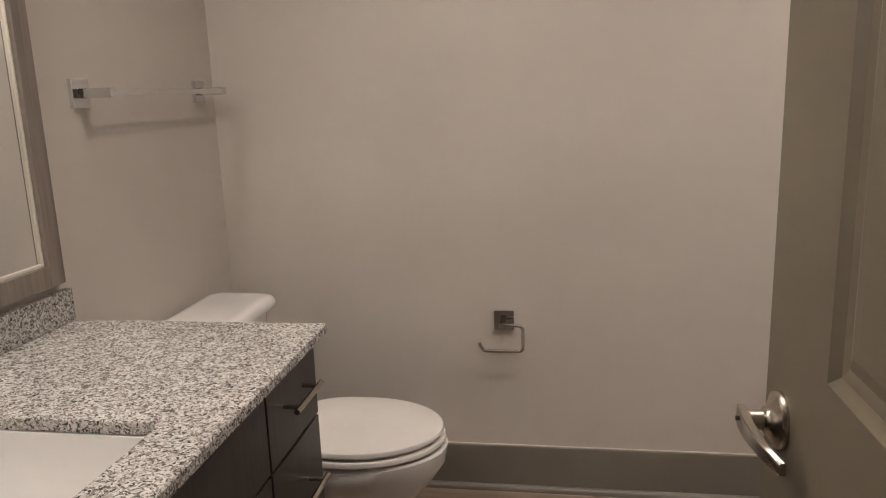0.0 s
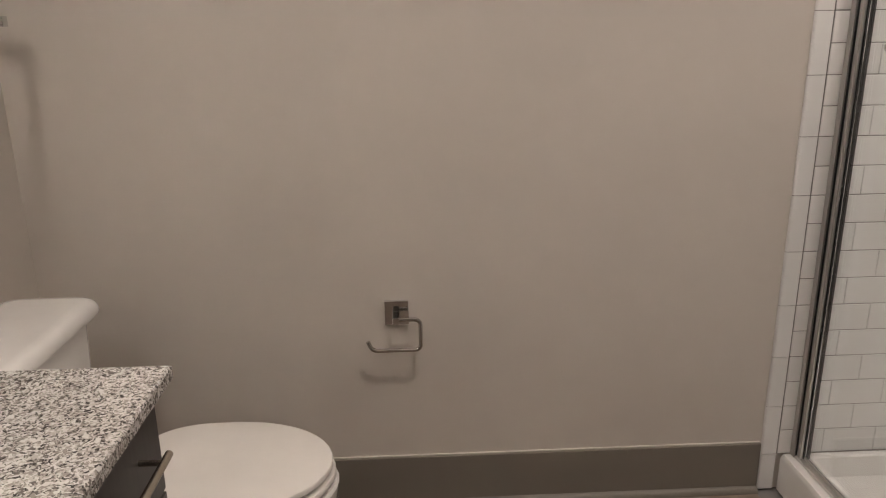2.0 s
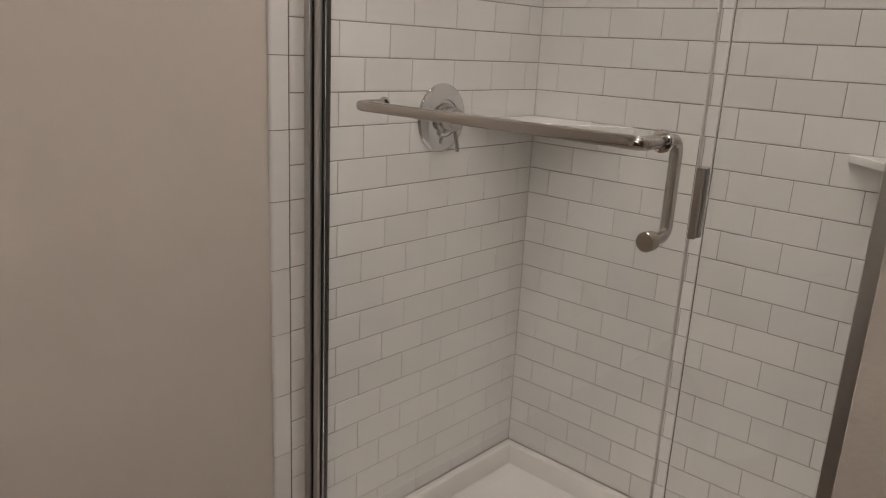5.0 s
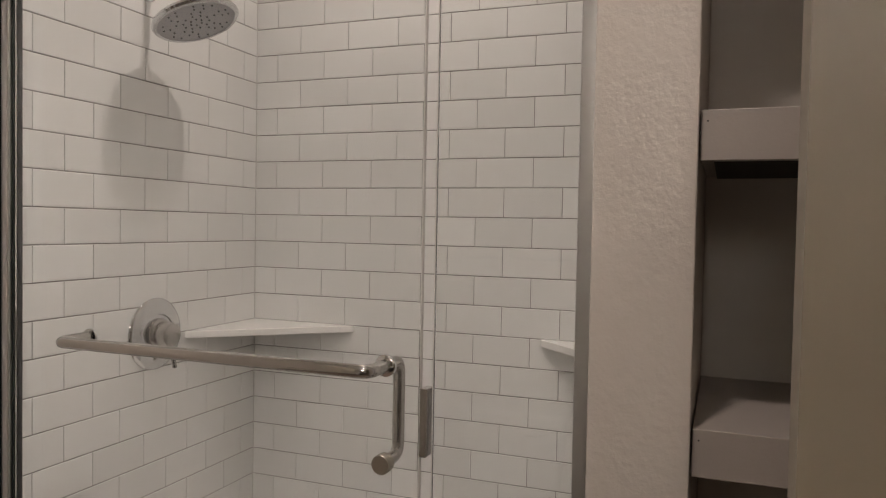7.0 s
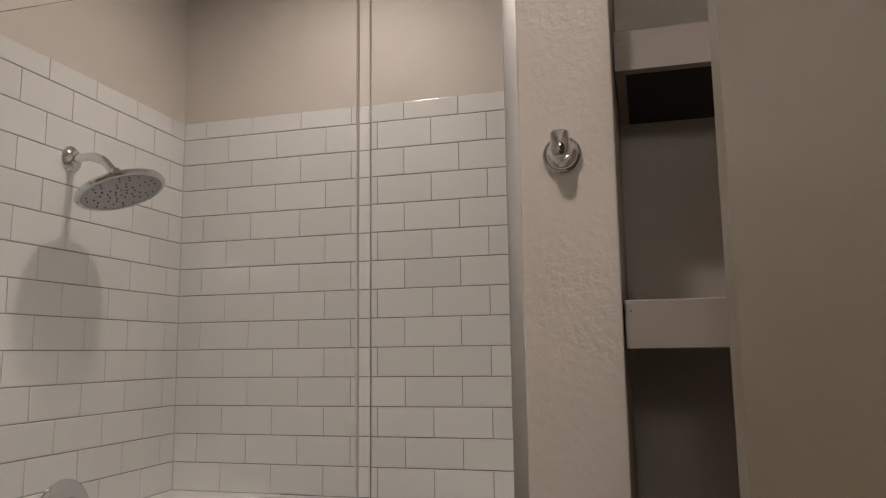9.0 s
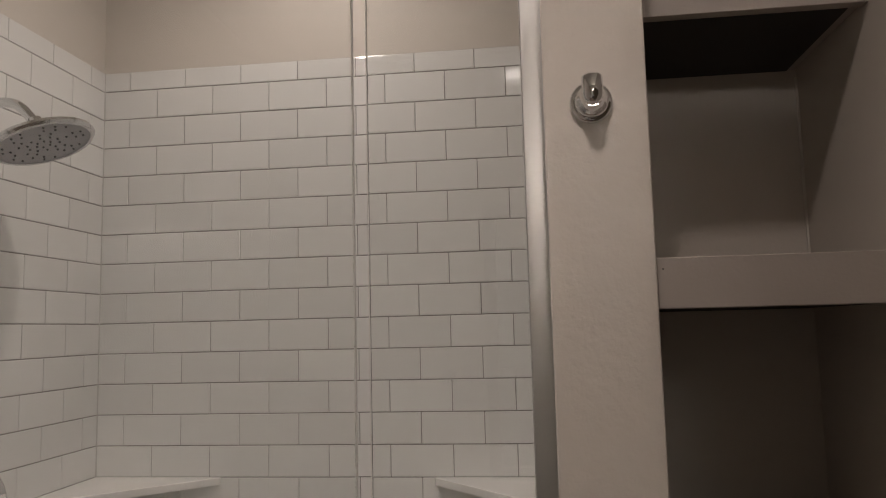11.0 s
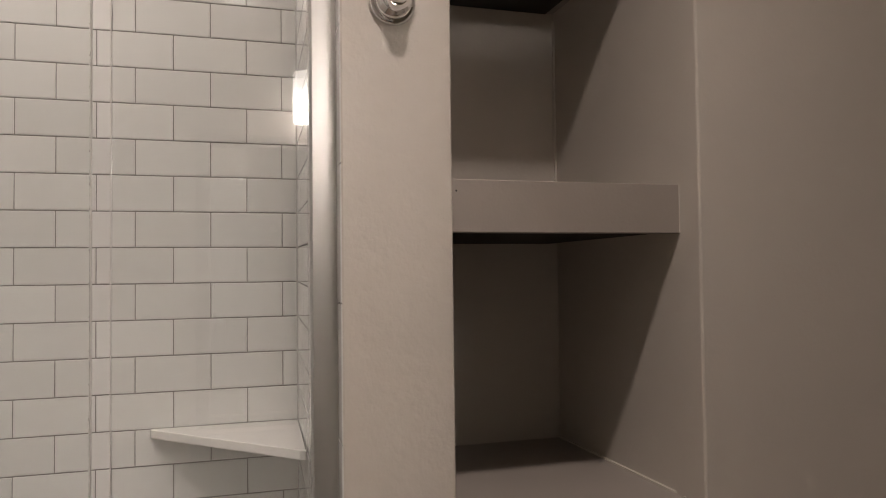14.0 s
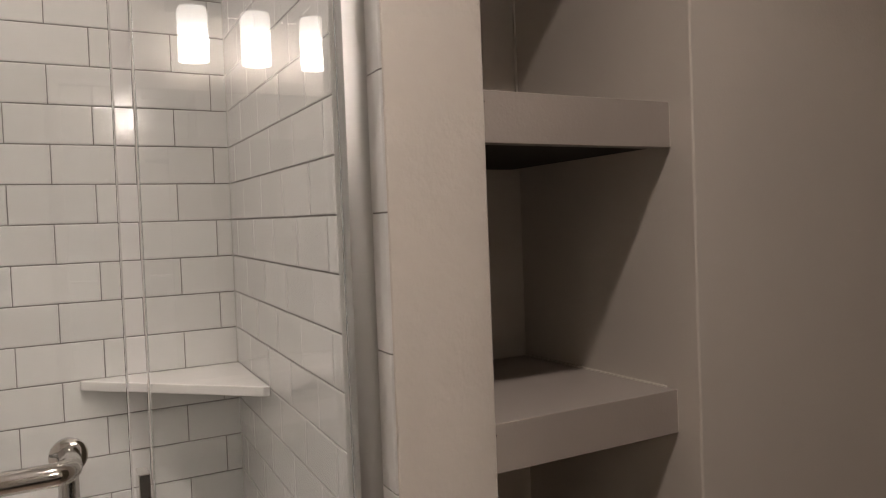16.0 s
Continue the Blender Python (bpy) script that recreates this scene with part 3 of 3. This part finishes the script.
# ---- linen niche shelves ----
def make_shelf(z0, z1, x0):
    s = empty("niche_shelf", "thick taupe painted shelf built into the linen niche", "shelf", "niche shelves")
    x1, y0, y1 = 2.4838, YN1 + 0.002, YN0 - 0.002
    part("board", box(x0 + 0.019, x1, y0, y1, z0 + 0.004, z1 - 0.0005), SHELFP, s)
    # thin near-black sheet below the board, inset from its edges
    part("underside", box(x0 + 0.022, x1 - 0.004, y0 + 0.016, y1 - 0.016, z0 + 0.0012, z0 + 0.0038), NEAR_BLACK, s, "near-black sheet under the shelf")
    part("front_edge", box(x0, x0 + 0.0188, y0, y1, z0, z1, 0.001, 2), SHELFP, s)
    bead = bmesh.new()
    box(x0 + 0.001, x0 + 0.004, y0 - 0.0016, y0 + 0.001, z0 + 0.001, z1, bm=bead)
    box(x0 + 0.02, x1 - 0.001, y0 - 0.0016, y0 + 0.0022, z1 - 0.001, z1 + 0.0018, bm=bead)
    part("caulk_bead", bead, CAULK, s, "thin pale caulk bead")
    part("nail_hole", lathe(((0, 0), (0.0012, 0), (0.0012, 0.0003), (0, 0.0003)), facing((x0 - 0.0001, y1 - 0.008, z1 - 0.014), (-1, 0, 0)), 10), BLACK, s)


for z0, z1, x0 in ((1.583, 1.646, 2.117), (1.99, 2.052, 2.203), (1.185, 1.246, 2.117)):
    make_shelf(z0, z1, x0)


# ---- shower ----
def make_tray():
    t = empty("shower_tray", "white acrylic shower tray with raised curb", "shower tray")
    x0, x1 = 2.116, 2.9995

    def ys(x):
        return -1.1565 - (x - XJ) * 0.0431 + 0.001

    def ring(a, b, n, s, z):
        return [(a, ys(a) + s, z), (b, ys(b) + s, z), (b, -0.0085 - n, z), (a, -0.0085 - n, z)]
    rings = [ring(x0, x1, 0, 0, 0.0), ring(x0, x1, 0, 0, 0.106), ring(x0 + 0.008, x1, 0, 0, 0.118), ring(x0 + 0.075, x1 - 0.016, 0.016, 0.016, 0.118), ring(x0 + 0.082, x1 - 0.022, 0.022, 0.022, 0.113),
             ring(x0 + 0.095, x1 - 0.034, 0.034, 0.034, 0.056), ring(x0 + 0.12, x1 - 0.065, 0.065, 0.065, 0.044), ring(x0 + 0.40, x1 - 0.40, 0.5, 0.5, 0.034)]
    bm = loft(rings, caps=True)
    part("basin", bm, ACRYL, t, smoothed=True)


make_tray()


def make_enclosure():
    g = empty("shower_enclosure", "clear glass shower door and fixed panel in chrome frame", "shower door")
    z0, z1 = 0.137, 2.22
    ych = -1.157 - (XGL - XJ) * 0.0431
    # wall channels
    ch = bmesh.new()
    box(XGL - 0.024, XGL + 0.022, -0.030, -0.0088, 0.119, z1, 0.0015, 2, bm=ch)
    part("hinge_channel", ch, SATIN, g, "polished aluminium wall channel")
    part("gasket", box(XGL - 0.0195, XGL + 0.0165, -0.0333, -0.0303, 0.125, z1), BLACK, g)
    part("hinge_rail", box(XGL - 0.017, XGL + 0.016, -0.0507, -0.034, 0.125, z1, 0.002, 2), RAIL, g)
    part("gasket", box(XGL - 0.008, XGL + 0.0165, -0.0545, -0.051, 0.125, z1), BLACK, g)
    # face of the jamb channel bulges a little towards the room
    prof = [(XGL + 0.02, ych + 0.0005), (XGL + 0.02, ych + 0.031), (XGL - 0.0165, ych + 0.031)]
    prof += [(XGL - 0.019 - 0.0004 * (1 - (2 * k / 10 - 1) ** 2), ych + 0.0295 - 0.028 * k / 10) for k in range(11)] + [(XGL - 0.018, ych + 0.0005)]
    part("jamb_channel", prism(prof, 0.119, z1), SATIN, g, "polished chrome wall channel", True)
    part("bottom_track", box(XGL - 0.02, XGL + 0.018, ych + 0.032, -0.031, 0.1185, 0.128, 0.001, 1), ALU, g)
    part("bottom_track", box(XGL - 0.006, XGL + 0.006, ych + 0.032, -0.031, 0.1282, 0.1365, 0.001, 1), ALU, g)
    # panes
    door = part("door_pane", box(XGL - 0.004, XGL + 0.004, -0.894, -0.0548, z0, z1, 0.0008, 1), GLASS, g, "clear glass door")
    fixed = part("fixed_pane", prism([(XGL - 0.004, ych + 0.0312), (XGL + 0.004, ych + 0.0312), (XGL + 0.0078, -0.915), (XGL - 0.0002, -0.915)], z0, z1, 0.0008), GLASS, g, "clear glass fixed panel")
    door.visible_shadow = False
    fixed.visible_shadow = False
    part("edge_seal", box(XGL - 0.0045, XGL + 0.0045, -0.8953, -0.8945, z0, z1), SEAL, g)
    part("edge_seal", box(XGL - 0.0007, XGL + 0.0083, -0.9145, -0.9137, z0, z1), SEAL, g)
    part("strike_clip", box(XGL - 0.014, XGL + 0.014, -0.910, -0.899, 1.149, 1.252, 0.001, 1), CHROME_DARK, g, "grey metal strike")
    # towel bar outside, pull inside
    xo, xi, zb = XGL - 0.066, XGL + 0.047, 1.281
    tb = part("towel_bar", tube(arc_path(((XGL - 0.005, -0.236, zb), (xo, -0.236, zb), (xo, -0.839, zb), (XGL - 0.005, -0.839, zb)), 0.018, 6), 0.0105, 18), CHROME_DARK, g, "polished steel towel bar", True)
    part("collar", lathe(((0, 0), (0.017, 0), (0.017, 0.006), (0.013, 0.009), (0, 0.009)), facing((XGL - 0.0042, -0.839, zb), (-1, 0, 0)), 24), CHROME, g, smoothed=True)
    part("collar", lathe(((0, 0), (0.015, 0), (0.015, 0.005), (0, 0.006)), facing((XGL + 0.0042, -0.236, zb), (1, 0, 0)), 24), CHROME, g, smoothed=True)
    part("pull_handle", tube(arc_path(((XGL + 0.005, -0.839, zb), (xi, -0.839, zb), (xi, -0.839, zb - 0.15), (XGL + 0.005, -0.839, zb - 0.15)), 0.028, 8), 0.0098, 18), CHROME_DARK, g, "polished steel pull handle", True)
    part("end_cap", lathe(((0, 0), (0.0155, 0), (0.0155, 0.016), (0.014, 0.018), (0, 0.018)), facing((XGL - 0.0042, -0.839, zb - 0.15), (-1, 0, 0)), 28), NICKEL, g, smoothed=True)


make_enclosure()


def make_corner_shelf(corner, ea, eb, leg_a, leg_b, group):
    s = empty("corner_shelf", "white solid-surface triangular corner shelf in shower", "shelf", group)
    c, ea, eb = Vector(corner), Vector(ea), Vector(eb)
    pts = [c + ea * 0.0005 + eb * 0.0005, c + ea * leg_a, c + ea * (leg_a - 0.004) + eb * 0.012, c + eb * (leg_b - 0.004) + ea * 0.012, c + eb * leg_b]
    part("slab", prism([(p.x, p.y) for p in pts], 1.191, 1.2095, 0.002), STONE, s)


make_corner_shelf((3.0, -0.008, 0), (-1, 0, 0), (0, -1, 0), 0.305, 0.335, "shower corner shelves")
make_corner_shelf((3.0, -1.1945, 0), (0, 1, 0), (-0.99873, 0.0503, 0), 0.312, 0.305, "shower corner shelves")


def make_shower_head():
    h = empty("rain_shower", "round chrome rain shower head on a curved arm", "shower head")
    x, z = 2.554, 2.05
    part("flange", lathe(((0, 0), (0.031, 0), (0.031, 0.004), (0.022, 0.012), (0.012, 0.016), (0, 0.016)), facing((x, -0.0083, z), (0, -1, 0)), 32), CHROME, h, smoothed=True)
    part("arm", tube(arc_path(((x, -0.02, z), (x, -0.09, z + 0.004), (x, -0.138, z - 0.05)), 0.06, 10), 0.0105, 16), CHROME, h, smoothed=True)
    tip, aim = Vector((x, -0.137, z - 0.047)), Vector((0.02, -0.36, -0.93)).normalized()
    m = facing(tip, aim)
    part("ball_joint", lathe(((0, -0.012), (0.012, -0.012), (0.016, 0.0), (0.016, 0.012), (0.012, 0.02), (0, 0.02)), m, 24), CHROME, h, smoothed=True)
    head = part("head", lathe(((0, 0.018), (0.02, 0.018), (0.045, 0.024), (0.089, 0.032), (0.099, 0.037), (0.101, 0.043), (0.097, 0.048), (0.09, 0.0485)), m, 48, closed=False), CHROME, h, smoothed=True)
    part("spray_face", lathe(((0.0905, 0.0482), (0.09, 0.0465), (0, 0.0465)), m, 48, closed=False), SPRAY, h, "grey spray plate")
    nz = bmesh.new()
    for rad, cnt in ((0.014, 6), (0.03, 10), (0.046, 14), (0.062, 18), (0.076, 22)):
        for i in range(cnt):
            if (i * 7 + cnt) % 3 == 0 and rad > 0.03:
                continue
            a = 2 * math.pi * i / cnt + rad * 30
            lathe(((0.0024, 0.0464), (0.0018, 0.049), (0, 0.049)), m @ Matrix.Translation((rad * math.cos(a), rad * math.sin(a), 0)), 8, bm=nz, closed=False)
    part("nozzles", nz, RUBBER, h)["kind"] = "stuff"


make_shower_head()


def make_valve():
    v = empty("shower_valve", "round chrome shower valve plate with lever", "shower valve")
    p = Vector((2.586, -0.0083, 1.217))
    m = facing(p, (0, -1, 0))
    part("plate", lathe(((0, 0), (0.088, 0), (0.0885, 0.003), (0.0865, 0.006), (0.080, 0.0095), (0.070, 0.0128), (0.060, 0.0150), (0.052, 0.0163), (0.049, 0.0163), (0.047, 0.0130), (0, 0.0125)), m, 64), CHROME, v, smoothed=True)
    part("hub", lathe(((0, 0.012), (0.036, 0.012), (0.039, 0.018), (0.0375, 0.021), (0.0315, 0.0225), (0.0305, 0.026), (0.0305, 0.052), (0.029, 0.0555), (0.025, 0.0575), (0, 0.058)), m, 36), CHROME_DARK, v, smoothed=True)
    part("lever", tube(((p.x + 0.010, p.y - 0.042, p.z - 0.022), (p.x + 0.020, p.y - 0.046, p.z - 0.084)), 0.0055, 14), CHROME_DARK, v, smoothed=True)
    for dz in (0.045, -0.05):
        part("screw", lathe(((0, 0), (0.005, 0), (0.005, 0.002), (0, 0.002)), facing((p.x, p.y - 0.0108, p.z + dz), (0, -1, 0)), 14), CHROME_DARK, v)


make_valve()


# ---- floor planks ----
def lay_floor():
    w, ln, rowk = 0.178, 1.22, 0
    y = -0.012
    cache = {}
    while y - w > -3.37:
        x = XW + 0.002 - (0.37 * (rowk % 3))
        while x < 2.05:
            a, b = max(x, XW + 0.002), min(x + ln, 2.05)
            if b - a > 0.05:
                key = round(b - a, 3)
                if key not in cache:
                    ob = part("plank", box(0.0005, key - 0.0005, -w + 0.0005, -0.0005, -0.0055, 0.0, 0.0008, 1), PLANK, floor)
                    cache[key] = ob.data
                else:
                    ob = new("plank", cache[key])
                    ob.parent = floor
                ob.location = (a, y, 0)
            x += ln
        y -= w
        rowk += 1


lay_floor()


# ---- shower tiles ----
TH = 0.008
tile_cache = {}


def tile_mesh(w, h, rounded=0):
    """A glazed tile, w along x and h along z, its face at y = -TH; rounded: bullnose on the low (-1) or high (1) x side."""
    key = (round(w, 4), round(h, 4), rounded)
    if key in tile_cache:
        return tile_cache[key]
    bm = bmesh.new()
    e = 0.0016
    if rounded:
        prof = [(0.0, -0.0004), (0.0, -0.003), (0.0015, -0.0055), (0.0045, -0.0075), (0.009, -TH), (w - e, -TH), (w, -TH + e), (w, -0.0004)]
        if rounded > 0:
            prof = [(w - a, b) for a, b in prof]
        rings = [[(a, b, z) for a, b in prof] for z in (0.0, h)]
        loft(rings, bm)
    else:
        rings = [[(i * 0.5, y, i), (w - i * 0.5, y, i), (w - i * 0.5, y, h - i), (i * 0.5, y, h - i)] for i, y in ((0, -0.0004), (0, -TH + e), (e * 0.4, -TH + 0.0004), (e * 1.6, -TH))]
        loft(rings, bm)
    bmesh.ops.recalc_face_normals(bm, faces=bm.faces)
    me = bpy.data.meshes.new("tile")
    bm.to_mesh(me)
    bm.free()
    me.materials.append(TILE)
    if rounded:
        for p in me.polygons:
            p.use_smooth = True
        me.set_sharp_from_angle(angle=radians(40))
    tile_cache[key] = me
    return me


def put_tile(parent, m, u, z, w, h, rounded=0, wob=0.0016, lean=0.0):
    ob = new("tile", tile_mesh(w, h, rounded))
    ob.parent = parent
    jitter = Matrix.Translation((w / 2, 0, h / 2)) @ Euler((random.uniform(-wob, wob), lean + random.uniform(-wob, wob) * 0.15, random.uniform(-wob, wob))).to_matrix().to_4x4() @ Matrix.Translation((-w / 2, 0, -h / 2))
    ob.matrix_basis = m @ Matrix.Translation((u, random.uniform(-0.0002, 0.0002), z)) @ jitter
    return ob


def lay_wall(parent, m, length, even, g=0.0019, gu=0.0015, fall=0.0):
    """Running-bond tiles from u = 0 (the far corner) to length; even: first joint of the even rows; fall: drop of the rows per metre."""
    grout = box(0, length, -TH + 0.0022, -0.0002, 0.119, ZT + 0.052)
    gm = part("grout", grout, GROUT, parent)
    gm.matrix_basis = m
    for r in list(range(0, 28)):
        z0, z1 = (ZT, ZT + 0.0525) if r == 0 else (zline(r), zline(r - 1))
        first = even if r % 2 == 0 else even + PU / 2
        cuts = [0.0]
        u = first
        while u > PU + 0.012:
            u -= PU
        while u < length - 0.008:
            if u > 0.008:
                cuts.append(u)
            u += PU
        cuts.append(length)
        for a, b in zip(cuts, cuts[1:]):
            put_tile(parent, m, a + gu / 2, z0 + g / 2 - fall * (a + b) / 2, b - a - gu, z1 - z0 - g, lean=fall)


def lay_bullnose(parent, m, u0, u1, rounded, g=0.0019, drop=0.0):
    edges = [zline(r) - drop for r in range(27, -1, -2)] + [ZT + 0.0525]
    grout = part("grout", box(u0 + 0.003, u1 - 0.003, -TH + 0.0035, -0.0003, 0.0, ZT + 0.052), GROUT, parent)
    grout.matrix_basis = m
    for a, b in zip([0.002] + edges, edges):
        put_tile(parent, m, u0 + g / 2, a + g / 2, u1 - u0 - g, b - a - g, rounded)


m_east = Matrix.Translation((XE, -0.008, 0)) @ Matrix.Rotation(radians(-90), 4, "Z")
lay_wall(wall_east, m_east, 1.187, 0.072)
m_north = Matrix.Translation((2.105, 0, 0))
# north wall runs the other way: joints counted from its outer end
lay_wall(wall_north, m_north, 0.895, (0.895 - 0.062) % PU)
lay_bullnose(wall_north, Matrix.Translation((2.0545, 0, 0)), 0.0, 0.0495, -1)
ang = math.atan2(-1.203 + 1.164, XE - (XJ + 0.004))
m_south = Matrix.Translation((3.0, -1.2025, 0)) @ Matrix.Rotation(math.pi + ang, 4, "Z")
lay_wall(wall_partition, m_south, 0.846, 0.062, fall=0.019)
lay_bullnose(wall_partition, m_south, 0.846, 0.899, 1, drop=0.0165)

# pale grout in the tiled corners
part("corner_joint", prism([(2.9978, -0.0079), (3.0004, -0.0079), (3.0004, -0.0104)], 0.12, ZT + 0.052), BEAD, wall_east)
part("corner_joint", prism([(2.9978, -1.1945), (3.0004, -1.1948), (3.0004, -1.1921)], 0.12, ZT + 0.052), BEAD, wall_east)
